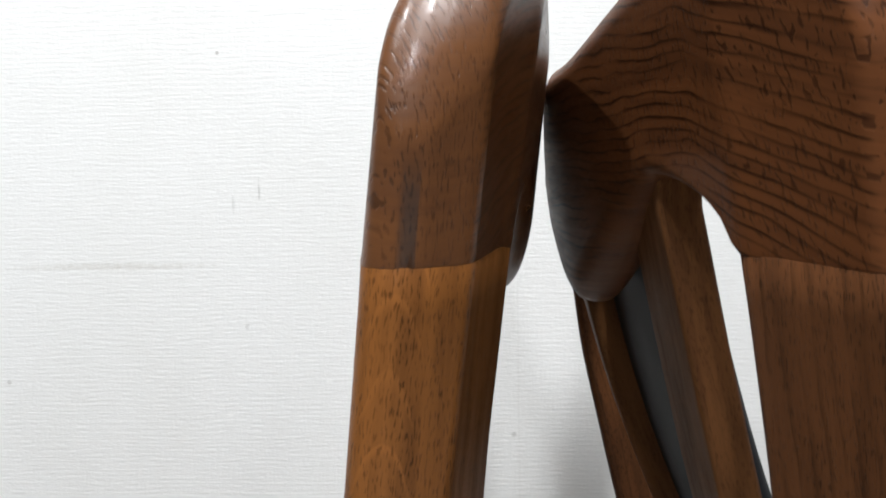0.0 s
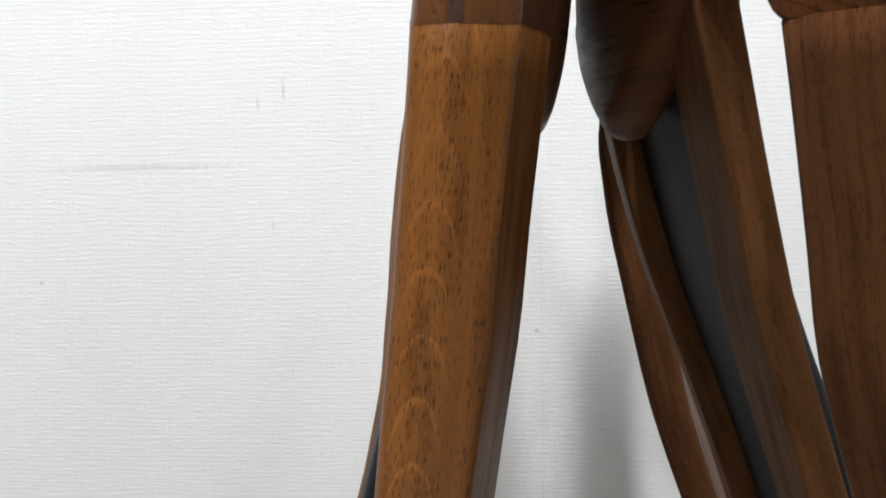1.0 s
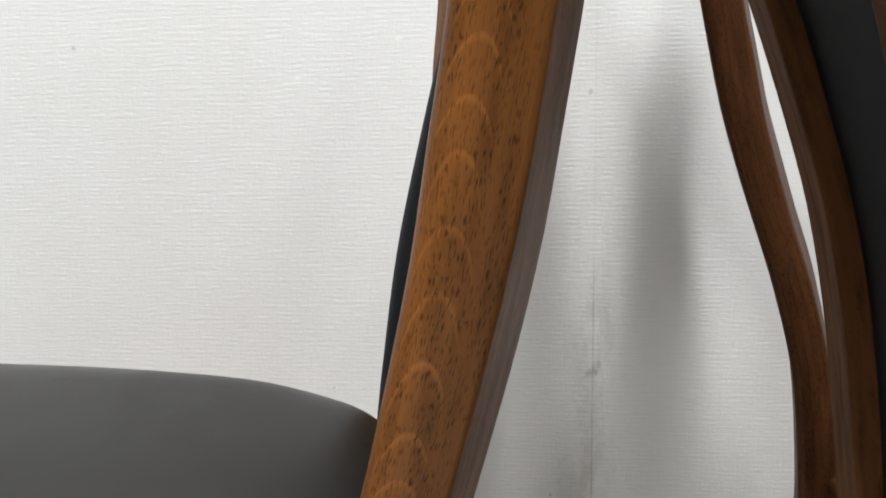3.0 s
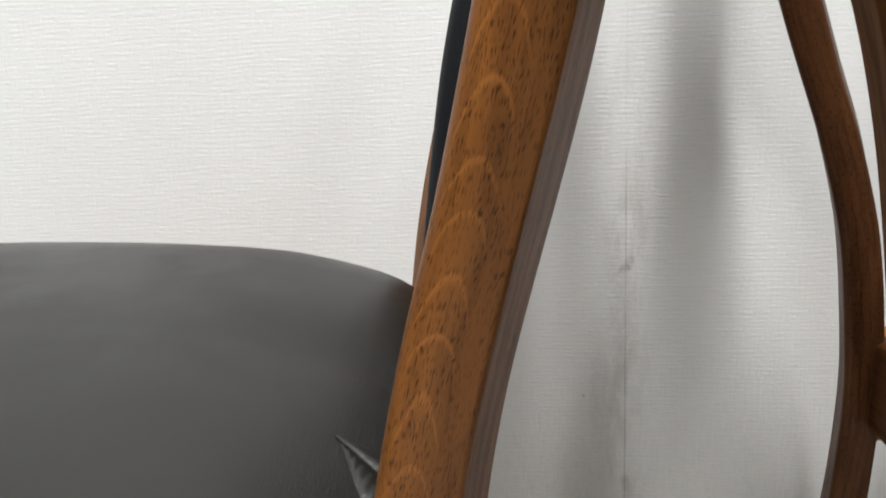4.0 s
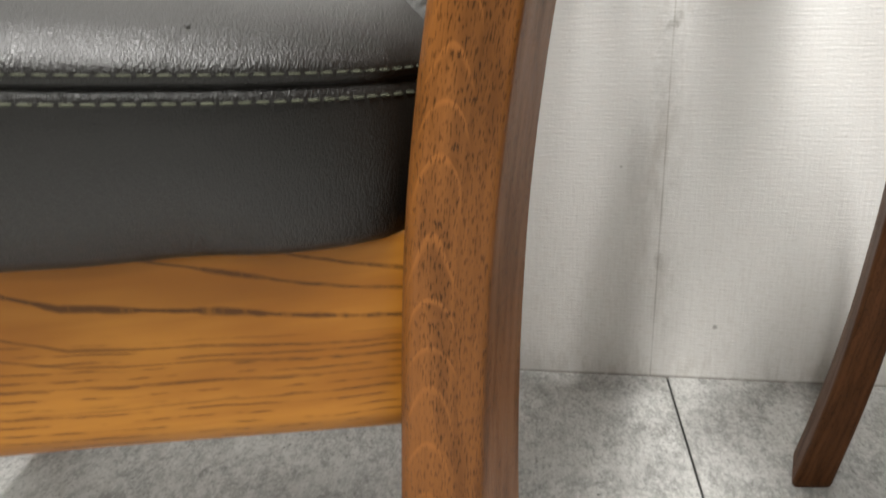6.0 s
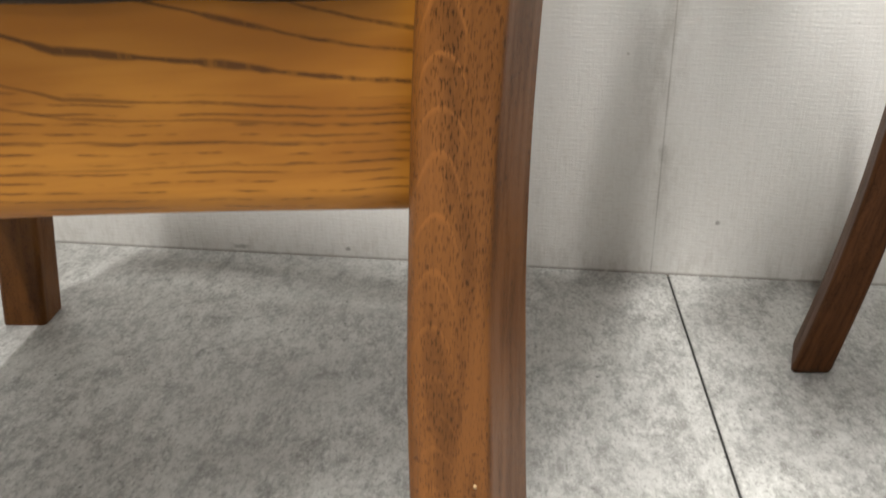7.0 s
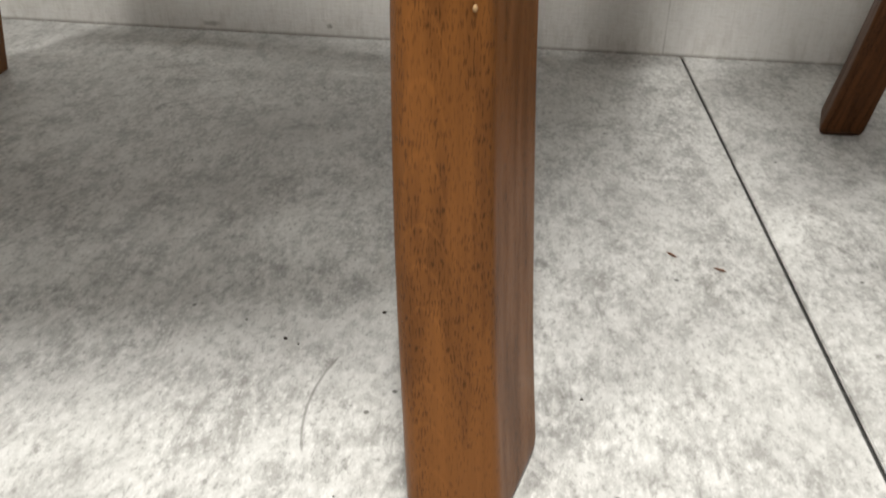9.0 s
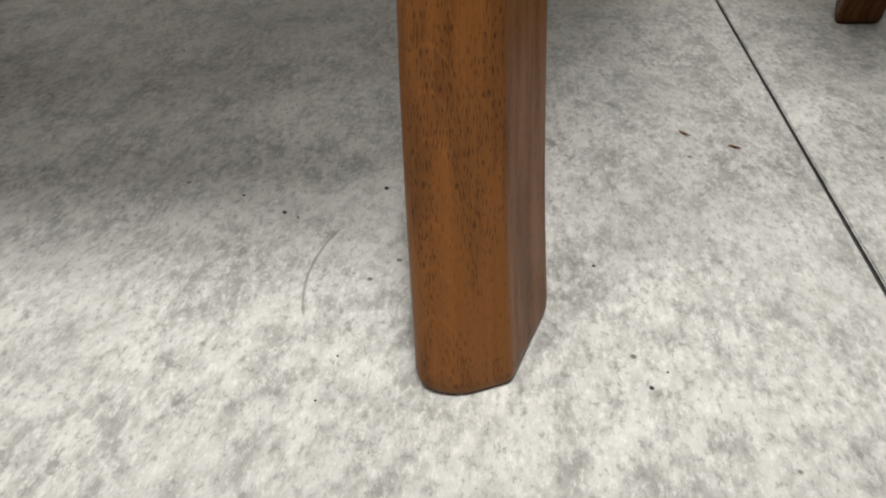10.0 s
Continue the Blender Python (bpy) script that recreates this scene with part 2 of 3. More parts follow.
def wallpaper(name):
    m, t, b = material(name)
    g = Graph(t)
    p = g.coord("Object")
    sep = g.add("ShaderNodeSeparateXYZ")
    g.put(sep.inputs[0], p)
    x, z = sep.outputs[0], sep.outputs[2]
    weave = g.noise(g.scale(p, (46, 1, 330)), 1.0, 2, 0.5)
    weft = g.noise(g.scale(p, (330, 1, 700), (5, 0, 3)), 1.0, 2, 0.6)
    blot = g.noise(g.scale(p, (5, 1, 4)), 1.0, 4, 0.6)
    c = g.mix(g.ramp(blot, 0.35, 0.75, 0, 0.5), rgb(0.80, 0.80, 0.785), rgb(0.74, 0.735, 0.71))
    c = g.mix(g.ramp(weave, 0.5, 0.75, 0, 0.16), c, rgb(0.62, 0.61, 0.58))
    upright = g.noise(g.scale(p, (360, 1, 45), (2, 0, 8)), 1.0, 2, 0.5)
    c = g.mix(g.math("MULTIPLY", g.ramp(upright, 0.50, 0.68, 0, 0.16), g.ramp(z, 0.05, 0.28, 1.0, 0.0)), c, rgb(0.52, 0.50, 0.455))
    cross = g.noise(g.scale(p, (120, 1, 420), (7, 0, 5)), 1.0, 2, 0.5)
    c = g.mix(g.math("MULTIPLY", g.ramp(cross, 0.5, 0.66, 0, 0.22), g.ramp(z, 0.05, 0.24, 1.0, 0.0)), c, rgb(0.50, 0.47, 0.40))
    # warm light bounced off the chairs, painted as a tint fading up the wall
    c = g.mix(g.ramp(z, 0.04, 0.26, 0.40, 0.0), c, rgb(0.83, 0.80, 0.745))
    # grimy seam between two strips of paper
    wob = g.math("MULTIPLY", g.math("SUBTRACT", g.noise(g.scale(p, (1, 1, 9)), 1.0, 3, 0.6), 0.5), 0.006)
    d = g.math("ABSOLUTE", g.math("ADD", g.math("ADD", x, 0.017), wob))
    dirt = g.noise(g.scale(p, (28, 1, 9)), 1.0, 4, 0.65)
    halo = g.math("MULTIPLY", g.ramp(d, 0.0, 0.035, 1.0, 0.0), g.ramp(dirt, 0.42, 0.72, 0.0, 0.55))
    halo = g.math("MULTIPLY", halo, g.ramp(z, 0.36, 0.6, 1.0, 0.15))
    c = g.mix(halo, c, rgb(0.36, 0.33, 0.28))
    d2 = g.math("ABSOLUTE", g.math("ADD", x, 0.0165))
    c = g.mix(g.math("MULTIPLY", g.ramp(d2, 0.0002, 0.0011, 1.0, 0.0), g.math("MULTIPLY", g.ramp(dirt, 0.3, 0.6, 0.1, 0.6), g.ramp(z, 0.36, 0.5, 1.0, 0.15))), c, rgb(0.35, 0.33, 0.29))
    # thin dark line at the foot of the wall, and a scuffed strip above it
    low = g.noise(g.scale(p, (90, 1, 30)), 1.0, 4, 0.7)
    c = g.mix(g.math("MULTIPLY", g.ramp(z, 0.0, 0.004, 0.85, 0.0), g.ramp(low, 0.25, 0.5)), c, rgb(0.25, 0.23, 0.2))
    c = g.mix(g.math("MULTIPLY", g.ramp(z, 0.0, 0.05, 0.30, 0.0), g.ramp(low, 0.45, 0.66)), c, rgb(0.42, 0.39, 0.33))
    # single stains and scuffs
    def stain(c, sx, sz, rx, rz, strength, tone):
        ax = g.math("DIVIDE", g.math("SUBTRACT", x, sx), rx)
        az = g.math("DIVIDE", g.math("SUBTRACT", z, sz), rz)
        rr = g.math("ADD", g.math("MULTIPLY", ax, ax), g.math("MULTIPLY", az, az))
        rr = g.math("ADD", rr, g.math("MULTIPLY", g.math("SUBTRACT", low2, 0.5), 2.6))
        return g.mix(g.ramp(rr, -0.2, 1.1, strength, 0.0), c, tone)

    low2 = g.noise(g.scale(p, (160, 1, 160)), 1.0, 3, 0.7)
    grime, pale = rgb(0.16, 0.15, 0.12), rgb(0.9, 0.9, 0.88)
    for sx, sz, rx, rz, k in ((-0.019, 0.341, 0.008, 0.005, 0.34), (-0.0125, 0.348, 0.005, 0.008, 0.26), (-0.02, 0.30, 0.014, 0.06, 0.2), (-0.016, 0.125, 0.005, 0.012, 0.3), (-0.04, 0.21, 0.012, 0.06, 0.14), (-0.0545, 0.2156, 0.0022, 0.0022, 0.7),
                              (0.041, 0.057, 0.003, 0.003, 0.6), (-0.47, 0.641, 0.0025, 0.0025, 0.3), (-0.252, 0.690, 0.0025, 0.0025, 0.25), (-0.021, 0.593, 0.003, 0.003, 0.3), (-0.321, 0.010, 0.004, 0.003, 0.7),
                              (-0.437, 0.007, 0.012, 0.003, 0.5), (-0.237, 0.808, 0.0012, 0.012, 0.35), (-0.26, 0.797, 0.0015, 0.010, 0.2)):
        c = stain(c, sx, sz, rx, rz, k, grime)
    for sx, sz in ((-0.271, 0.611), (-0.181, 0.641)):
        c = stain(c, sx, sz, 0.004, 0.002, 0.7, pale)
    c = stain(c, -0.37, 0.744, 0.11, 0.0035, 0.3, rgb(0.42, 0.39, 0.33))
    # specks
    sp = g.add("ShaderNodeTexVoronoi")
    g.put(sp.inputs["Vector"], g.scale(p, (1, 0.01, 1)))
    sp.inputs["Scale"].default_value = 16
    c = g.mix(g.ramp(sp.outputs[0], 0.018, 0.035, 0.55, 0.0), c, rgb(0.3, 0.28, 0.25))
    g.put(b.inputs["Base Color"], c)
    b.inputs["Roughness"].default_value = 0.55
    rib = g.noise(g.scale(p, (360, 1, 45), (2, 0, 8)), 1.0, 2, 0.5)
    drift = g.noise(g.scale(p, (14, 1, 60), (4, 0, 1)), 1.0, 2, 0.5)
    thread = g.math("SINE", g.math("ADD", g.math("MULTIPLY", z, 1480.0), g.math("MULTIPLY", drift, 14.0)))
    dashes = g.ramp(g.noise(g.scale(p, (95, 1, 260), (1, 0, 6)), 1.0, 2, 0.55), 0.42, 0.62)
    h = g.math("ADD", g.math("MULTIPLY", weave, 0.35), g.math("MULTIPLY", weft, 0.4))
    h = g.math("ADD", h, g.math("MULTIPLY", g.math("MULTIPLY", thread, dashes), 0.17))
    h = g.math("ADD", h, g.math("MULTIPLY", rib, g.ramp(z, 0.08, 0.3, 0.8, 0.15)))
    h = g.math("ADD", h, g.math("MULTIPLY", cross, g.ramp(z, 0.08, 0.3, 0.9, 0.0)))
    g.put(b.inputs["Normal"], g.bump(h, 0.34, 0.0013))
    return m


MAT_WALL = wallpaper("woven_wallpaper")


def floor_material(name):
    m, t, b = material(name)
    g = Graph(t)
    p = g.coord("Object")
    a = g.noise(p, 6.0, 4, 0.6)
    cloud = g.noise(g.scale(p, (34, 19, 1)), 1.0, 5, 0.68, 0.2)
    mid = g.noise(g.scale(p, (100, 52, 1), (3, 1, 0)), 1.0, 6, 0.74, 0.15)
    fine = g.noise(g.scale(p, (340, 170, 1), (2, 5, 1)), 1.0, 5, 0.75, 0.1)
    spot = g.noise(g.scale(p, (60, 34, 1), (7, 1, 1)), 1.0, 6, 0.8)
    c = g.mix(g.ramp(cloud, 0.32, 0.66), rgb(0.275, 0.273, 0.258), rgb(0.49, 0.49, 0.468))
    c = g.mix(g.ramp(mid, 0.44, 0.62, 0, 0.62), c, rgb(0.60, 0.60, 0.578))
    c = g.mix(g.ramp(mid, 0.48, 0.33, 0, 0.55), c, rgb(0.22, 0.217, 0.204))
    c = g.mix(g.ramp(fine, 0.52, 0.64, 0, 0.50), c, rgb(0.70, 0.70, 0.675))
    c = g.mix(g.ramp(fine, 0.47, 0.36, 0, 0.55), c, rgb(0.15, 0.147, 0.137))
    c = g.mix(g.ramp(a, 0.45, 0.65, 0, 0.25), c, rgb(0.28, 0.277, 0.262))
    c = g.mix(g.ramp(spot, 0.56, 0.68, 0, 0.7), c, rgb(0.15, 0.144, 0.132))
    turned = g.add("ShaderNodeMapping")
    g.put(turned.inputs[0], p)
    turned.inputs[2].default_value = (0, 0, math.radians(33))
    hair = g.noise(g.scale(turned.outputs[0], (330, 60, 1), (0, 0, 2)), 1.0, 3, 0.6, 0.8)
    c = g.mix(g.ramp(hair, 0.64, 0.76, 0, 0.2), c, rgb(0.68, 0.68, 0.66))
    hair2 = g.noise(g.scale(turned.outputs[0], (60, 330, 1), (4, 9, 2)), 1.0, 3, 0.6, 0.8)
    c = g.mix(g.ramp(hair2, 0.65, 0.77, 0, 0.16), c, rgb(0.16, 0.157, 0.145))
    # one long curved scratch beside the leg
    sep = g.add("ShaderNodeSeparateXYZ")
    g.put(sep.inputs[0], g.add("ShaderNodeNewGeometry").outputs["Position"])
    along = g.math("DIVIDE", g.math("ADD", sep.outputs[1], 0.504), 0.033)
    bend = g.math("ADD", g.math("MULTIPLY", g.math("MULTIPLY", along, along), 0.006), -0.1995)
    off = g.math("ABSOLUTE", g.math("SUBTRACT", sep.outputs[0], bend))
    scratch = g.math("MULTIPLY", g.ramp(off, 0.0002, 0.0009, 0.6, 0.0), g.ramp(g.math("ABSOLUTE", along), 0.85, 1.0, 1.0, 0.0))
    c = g.mix(scratch, c, rgb(0.12, 0.115, 0.105))
    chips = g.add("ShaderNodeTexVoronoi")
    g.put(chips.inputs["Vector"], p)
    chips.inputs["Scale"].default_value = 30
    c = g.mix(g.ramp(chips.outputs[0], 0.02, 0.05, 0.8, 0.0), c, rgb(0.03, 0.027, 0.02))
    g.put(b.inputs["Base Color"], c)
    g.put(b.inputs["Roughness"], g.ramp(mid, 0.3, 0.7, 0.38, 0.52))
    g.put(b.inputs["Normal"], g.bump(g.math("ADD", mid, fine), 0.25, 0.0008))
    return m


MAT_FLOOR = floor_material("mottled_grey_vinyl")
MAT_GROUT = plain("joint_black", rgb(0.03, 0.03, 0.028), 0.8)
# greys of the unseen walls and ceiling, kept dark to limit bounced light
MAT_PAINT = plain("grey_paint", rgb(0.10, 0.098, 0.094), 0.7)
MAT_CEIL = plain("grey_ceiling_board", rgb(0.40, 0.40, 0.39), 0.8)


# ---- mesh helpers ----
def part(name, bm, mat, parent=None, label="", smooth=True):
    data = bpy.data.meshes.new(name)
    bmesh.ops.recalc_face_normals(bm, faces=bm.faces)
    bm.to_mesh(data)
    bm.free()
    data.materials.append(mat)
    if smooth:
        data.polygons.foreach_set("use_smooth", [True] * len(data.polygons))
    ob = new(name, data)
    if parent is not None:
        ob.parent = parent
    if label:
        ob["label"] = label
    return ob


def box(x0, x1, y0, y1, z0, z1, bevel=0.0):
    bm = bmesh.new()
    bmesh.ops.create_cube(bm, size=1)
    for v in bm.verts:
        v.co = Vector(((x0 + x1) / 2 + v.co.x * (x1 - x0), (y0 + y1) / 2 + v.co.y * (y1 - y0), (z0 + z1) / 2 + v.co.z * (z1 - z0)))
    if bevel:
        bmesh.ops.bevel(bm, geom=bm.edges[:], offset=bevel, segments=2, affect="EDGES")
    return bm


def loft(rings, closed=True, u0=0.0, crisp=True):
    """Skin a list of rings of points; writes metre coordinates (around, along) into the UV layer."""
    bm = bmesh.new()
    uv = bm.loops.layers.uv.new("metres")
    rows = [[bm.verts.new(p) for p in ring] for ring in rings]
    n = len(rings[0])
    along = [0.0]
    for a, b in zip(rings, rings[1:]):
        ca, cb = sum((Vector(p) for p in a), Vector()) / n, sum((Vector(p) for p in b), Vector()) / n
        along.append(along[-1] + (cb - ca).length)
    around = []
    for ring in rings:
        s = [0.0]
        for k in range(n):
            s.append(s[-1] + (Vector(ring[(k + 1) % n]) - Vector(ring[k])).length)
        around.append([x - u0 for x in s])
    for i in range(len(rings) - 1):
        for k in range(n if closed else n - 1):
            q = (k + 1) % n
            f = bm.faces.new((rows[i][k], rows[i][q], rows[i + 1][q], rows[i + 1][k]))
            for loop, (ii, kk) in zip(f.loops, ((i, k), (i, k + 1), (i + 1, k + 1), (i + 1, k))):
                loop[uv].uv = (around[ii][kk], along[ii])
    if closed:
        for row, v in ((rows[0], 0), (rows[-1], along[-1])):
            f = bm.faces.new(row)
            for e in f.edges:
                e.smooth = not crisp
            for loop in f.loops:
                loop[uv].uv = (loop.vert.co.x, v + loop.vert.co.y)
    return bm


def rounded(corners, radii, steps=5):
    """Corner points of a convex outline, each rounded by its own radius; returns 2D points."""
    out = []
    n = len(corners)
    for k in range(n):
        p, a, b = Vector(corners[k]), Vector(corners[k - 1]), Vector(corners[(k + 1) % n])
        da, db = (a - p).normalized(), (b - p).normalized()
        half = da.angle(db) / 2
        cut = min(radii[k] / math.tan(half), 0.49 * (a - p).length, 0.49 * (b - p).length)
        r = cut * math.tan(half)
        mid = (da + db).normalized()
        c = p + mid * (r / math.sin(half))
        s, e = p + da * cut - c, p + db * cut - c
        turn = s.angle_signed(e)
        q = p + da * (cut + min(0.0012, 0.3 * max(0.0, 0.5 * (a - p).length - cut)))
        out.append((q.x, q.y))
        for i in range(steps + 1):
            w = -turn * i / steps
            out.append((c.x + s.x * math.cos(w) - s.y * math.sin(w), c.y + s.x * math.sin(w) + s.y * math.cos(w)))
        q = p + db * (cut + min(0.0012, 0.3 * max(0.0, 0.5 * (b - p).length - cut)))
        out.append((q.x, q.y))
    return out


def curve_of(table):
    """Smooth interpolation through a short table of (z, value)."""
    zs = np.array([a for a, _ in table])
    vs = np.array([b for _, b in table])
    slopes = np.gradient(vs, zs)

    def f(z):
        z = min(max(z, zs[0]), zs[-1])
        i = min(max(int(np.searchsorted(zs, z)) - 1, 0), len(zs) - 2)
        h = zs[i + 1] - zs[i]
        t = (z - zs[i]) / h
        return float((2 * t**3 - 3 * t**2 + 1) * vs[i] + (t**3 - 2 * t**2 + t) * h * slopes[i] + (-2 * t**3 + 3 * t**2) * vs[i + 1] + (t**3 - t**2) * h * slopes[i + 1])

    return f


# ---- room ----
tagged(part("wall_back", box(-3.0, 3.0, 0.0, 0.12, -0.05, 2.5), MAT_WALL, smooth=False), "white woven-texture wallpaper wall with a grimy seam", "wall", kind="structure")
# unseen walls and ceiling, added to close the room and hold down bounce
tagged(part("wall_left", box(-3.12, -3.0, -8.0, 0.12, -0.05, 2.5), MAT_PAINT, smooth=False), "unseen plain grey wall closing the room", "wall", kind="structure")
tagged(part("wall_right", box(3.0, 3.12, -8.0, 0.12, -0.05, 2.5), MAT_PAINT, smooth=False), "unseen plain grey wall closing the room", "wall", kind="structure")
tagged(part("wall_front", box(-3.12, 3.12, -8.12, -8.0, -0.05, 2.5), MAT_PAINT, smooth=False), "unseen plain grey wall closing the room", "wall", kind="structure")
tagged(part("ceiling", box(-3.12, 3.12, -8.12, 0.12, 2.5, 2.6), MAT_CEIL, smooth=False), "unseen plain pale grey ceiling closing the room", "ceiling", kind="structure")
floor = tagged(part("floor", box(-3.1, 3.1, -8.1, 0.1, -0.06, -0.0022), MAT_GROUT, smooth=False), "mottled grey vinyl tile floor with thin black joints", "floor", kind="structure")
TILE = 0.9
tile_mesh = None
for i in range(-4, 4):
    for j in range(-9, 1):
        if abs((i + 0.5) * TILE) > 3.4 or (j + 0.5) * TILE < -8.3:
            continue
        if tile_mesh is None:
            bm = box(0.0011, TILE - 0.0011, 0.0011, TILE - 0.0011, -0.002, 0.0, 0.0006)
            tile = part("tile", bm, MAT_FLOOR, floor, smooth=False)
            tile_mesh = tile.data
        else:
            tile = new("tile", tile_mesh)
            tile.parent = floor
        tile.matrix_world = pose(0, 0, 0, 0, 0, 3.3) @ pose(i * TILE, j * TILE + 0.16, 0)


# ---- chair; it faces -x, its middle plane is y = 0 ----
HW = 0.195
POST_L = curve_of([(0, -0.0513), (0.05, -0.0540), (0.1, -0.0562), (0.16, -0.0573), (0.22, -0.0572), (0.27, -0.0554), (0.31, -0.0536), (0.35, -0.0510), (0.386, -0.0467), (0.42, -0.0413), (0.456, -0.0340), (0.492, -0.0252), (0.524, -0.0160), (0.56, -0.0070), (0.591, 0.0002), (0.623, 0.0060), (0.657, 0.0123), (0.697, 0.0172), (0.73, 0.0212), (0.774, 0.0257), (0.8, 0.0282), (0.84, 0.0306), (0.9, 0.0365)])
POST_C = curve_of([(0, -0.0175), (0.05, -0.0215), (0.1, -0.0242), (0.153, -0.0265), (0.196, -0.0274), (0.236, -0.0280), (0.27, -0.0274), (0.305, -0.0260), (0.349, -0.0230), (0.385, -0.0190), (0.422, -0.0135), (0.455, -0.0070), (0.49, 0.0015), (0.523, 0.0103), (0.553, 0.0186), (0.59, 0.0278), (0.623, 0.0345), (0.653, 0.0394), (0.682, 0.0437), (0.714, 0.0485), (0.745, 0.0515), (0.774, 0.0550), (0.8, 0.0582), (0.84, 0.0635), (0.9, 0.0690)])
POST_Y = curve_of([(0, 0.2355), (0.10, 0.2185), (0.18, 0.207), (0.30, 0.197), (0.45, HW), (0.60, HW), (0.90, HW)])
POST_D = 0.054
# how far the inner side of a post lies behind its outer side
SKEW = curve_of([(0, 0.0162), (0.20, 0.0165), (0.30, 0.0155), (0.45, 0.0150), (0.53, 0.0168), (0.585, 0.0160), (0.62, 0.0148), (0.66, 0.0150), (0.74, 0.0160), (0.90, 0.0162)])


def straight(z):
    return 0.0


def BOW(a):
    """How far the crest bows backwards at a distance a from the middle."""
    return 0.028 * (1 - (min(a, HW) / HW) ** 2) ** 2.0


def post_section(z, bend):
    l, c, y = POST_L(z) - 0.0014 - bend(z), POST_C(z) - bend(z), -POST_Y(z) - 0.0006
    k = SKEW(z)
    pts = [(l, y + 0.007), (l + 0.42 * (c - l), y), (c, y + 0.009), (c + k, y + POST_D), (l + k + 0.004, y + POST_D)]
    return rounded(pts, (0.011, 0.045, 0.006, 0.004, 0.004))


def build_post(chair, side, bend, timber):
    zs = [0.0, 0.0012, 0.003, 0.006] + [0.012 + 0.012 * i for i in range(66)] + [0.8035]
    rings = []
    for z in zs:
        sec = post_section(z, bend)
        if z < 0.006:
            cx, cy = sum(p[0] for p in sec) / len(sec), sum(p[1] for p in sec) / len(sec)
            k = {0.0: 0.87, 0.0012: 0.94, 0.003: 0.98}[z]
            sec = [(cx + (x - cx) * k, cy + (y - cy) * k) for x, y in sec]
        rings.append([(x, y * side, z) for x, y in sec])
    rings.append([(0.96 * x + 0.04 * rings[-1][0][0], y * 0.992, 0.806) for x, y, z in rings[-1]])
    part("rear_leg", loft(rings, u0=0.018), timber, chair)


def ease(t):
    t = min(1.0, max(0.0, t))
    return t * t * (3 - 2 * t)


def post_reach(z, d):
    """The front and rear x of a straight post at height z, a depth d in from its outer face."""
    sec = post_section(z, straight)
    y = min(p[1] for p in sec) + d
    hits = []
    for (xa, ya), (xb, yb) in zip(sec, sec[1:] + sec[:1]):
        if (ya - y) * (yb - y) < 0:
            hits.append(xa + (xb - xa) * (y - ya) / (yb - ya))
    if len(hits) < 2:
        mid = min(sec, key=lambda p: p[1])[0]
        return mid - 0.0005, mid + 0.0005
    return min(hits), max(hits)


def build_crest(chair, bend, twist, drop=0.0):
    """One carved piece: it caps both posts, arches over the gaps and hangs down in a belly in the middle."""
    zj, top = 0.8038, 0.897
    rings = []
    n = 110
    end = -min(p[1] for p in post_section(zj, straight)) - 0.0002
    ys = [-end * math.cos(math.pi * i / n) for i in range(n + 1)]

    for y in ys[1:-1]:
        a = abs(y)
        d = end - a
        # top edge: rounds over at the ends
        e = max(0.0, (a - (HW - 0.05)) / 0.05)
        zt = zj + 0.012 + (top - zj - 0.012) * math.sqrt(max(0.0, 1 - e**2.4))
        w = 1 - (a / HW) ** 2
        zt -= 0.028 * w**3 + drop * ease(-y / 0.05) * ease((HW - 0.03 - a) / 0.05)
        # lower edge: joint, arch, belly
        if a > 0.143:
            zb, rb = zj, 0.0004
        elif a > 0.100:
            q = (0.143 - a) / 0.043
            zb, rb = zj + 0.021 * math.sqrt(1 - (1 - q) ** 2), 0.0004 + 0.006 * q
        else:
            q = (a / 0.100) ** 1.2
            zb, rb = 0.768 + (zj + 0.021 - 0.768) * q, 0.0064 + 0.010 * (1 - q)
        lean = lambda z: post_reach(z, min(d + 0.0002, POST_D - 0.005))
        mid = bend(0.82) - 0.013 if drop else bend(0.82)
        lean_in = mid + (bend(0.82) - mid) * ease((-0.05 - y) / 0.09) + (twist(0.82) - mid) * ease((y - 0.02) / 0.1)
        bow = BOW(a) - lean_in
        low = 0.028 * max(0.0, 1 - (a / 0.155) ** 2) ** 1.3 - lean_in
        lb, cb = lean(zb)
        lt, ct = lean(zt)
        th = 1 - 0.12 * w
        wb, wt = (cb - lb) * th, (ct - lt) * th
        corners = [(lb + low, zb), (lb + low + wb, zb), (lt + bow + wt, zt), (lt + bow + 0.003 * min(1.0, d / 0.01), zt)]
        r = min(0.010, (zt - zb) * 0.45)
        sec = rounded(corners, (min(rb, 0.008), rb, r, 0.014), 6)
        rings.append([(x, y, z) for x, z in sec])
    bm = loft(rings, crisp=False)
    uv = bm.loops.layers.uv[0]
    for f in bm.faces:
        for loop in f.loops:
            c = loop.vert.co
            loop[uv].uv = (c.z + 0.35 * max(0.0, abs(c.y) - 0.13) ** 1.0, c.y + c.x)
    part("crest_rail", bm, MAT_CREST_DARK if drop else MAT_CREST, chair, "carved dark oak crest rail with a rounded belly")


SLAT_R = curve_of([(0.335, -0.012), (0.42, -0.002), (0.483, 0.0065), (0.504, 0.0095), (0.56, 0.019), (0.605, 0.030), (0.65, 0.042), (0.70, 0.0565), (0.754, 0.069), (0.815, 0.080)])


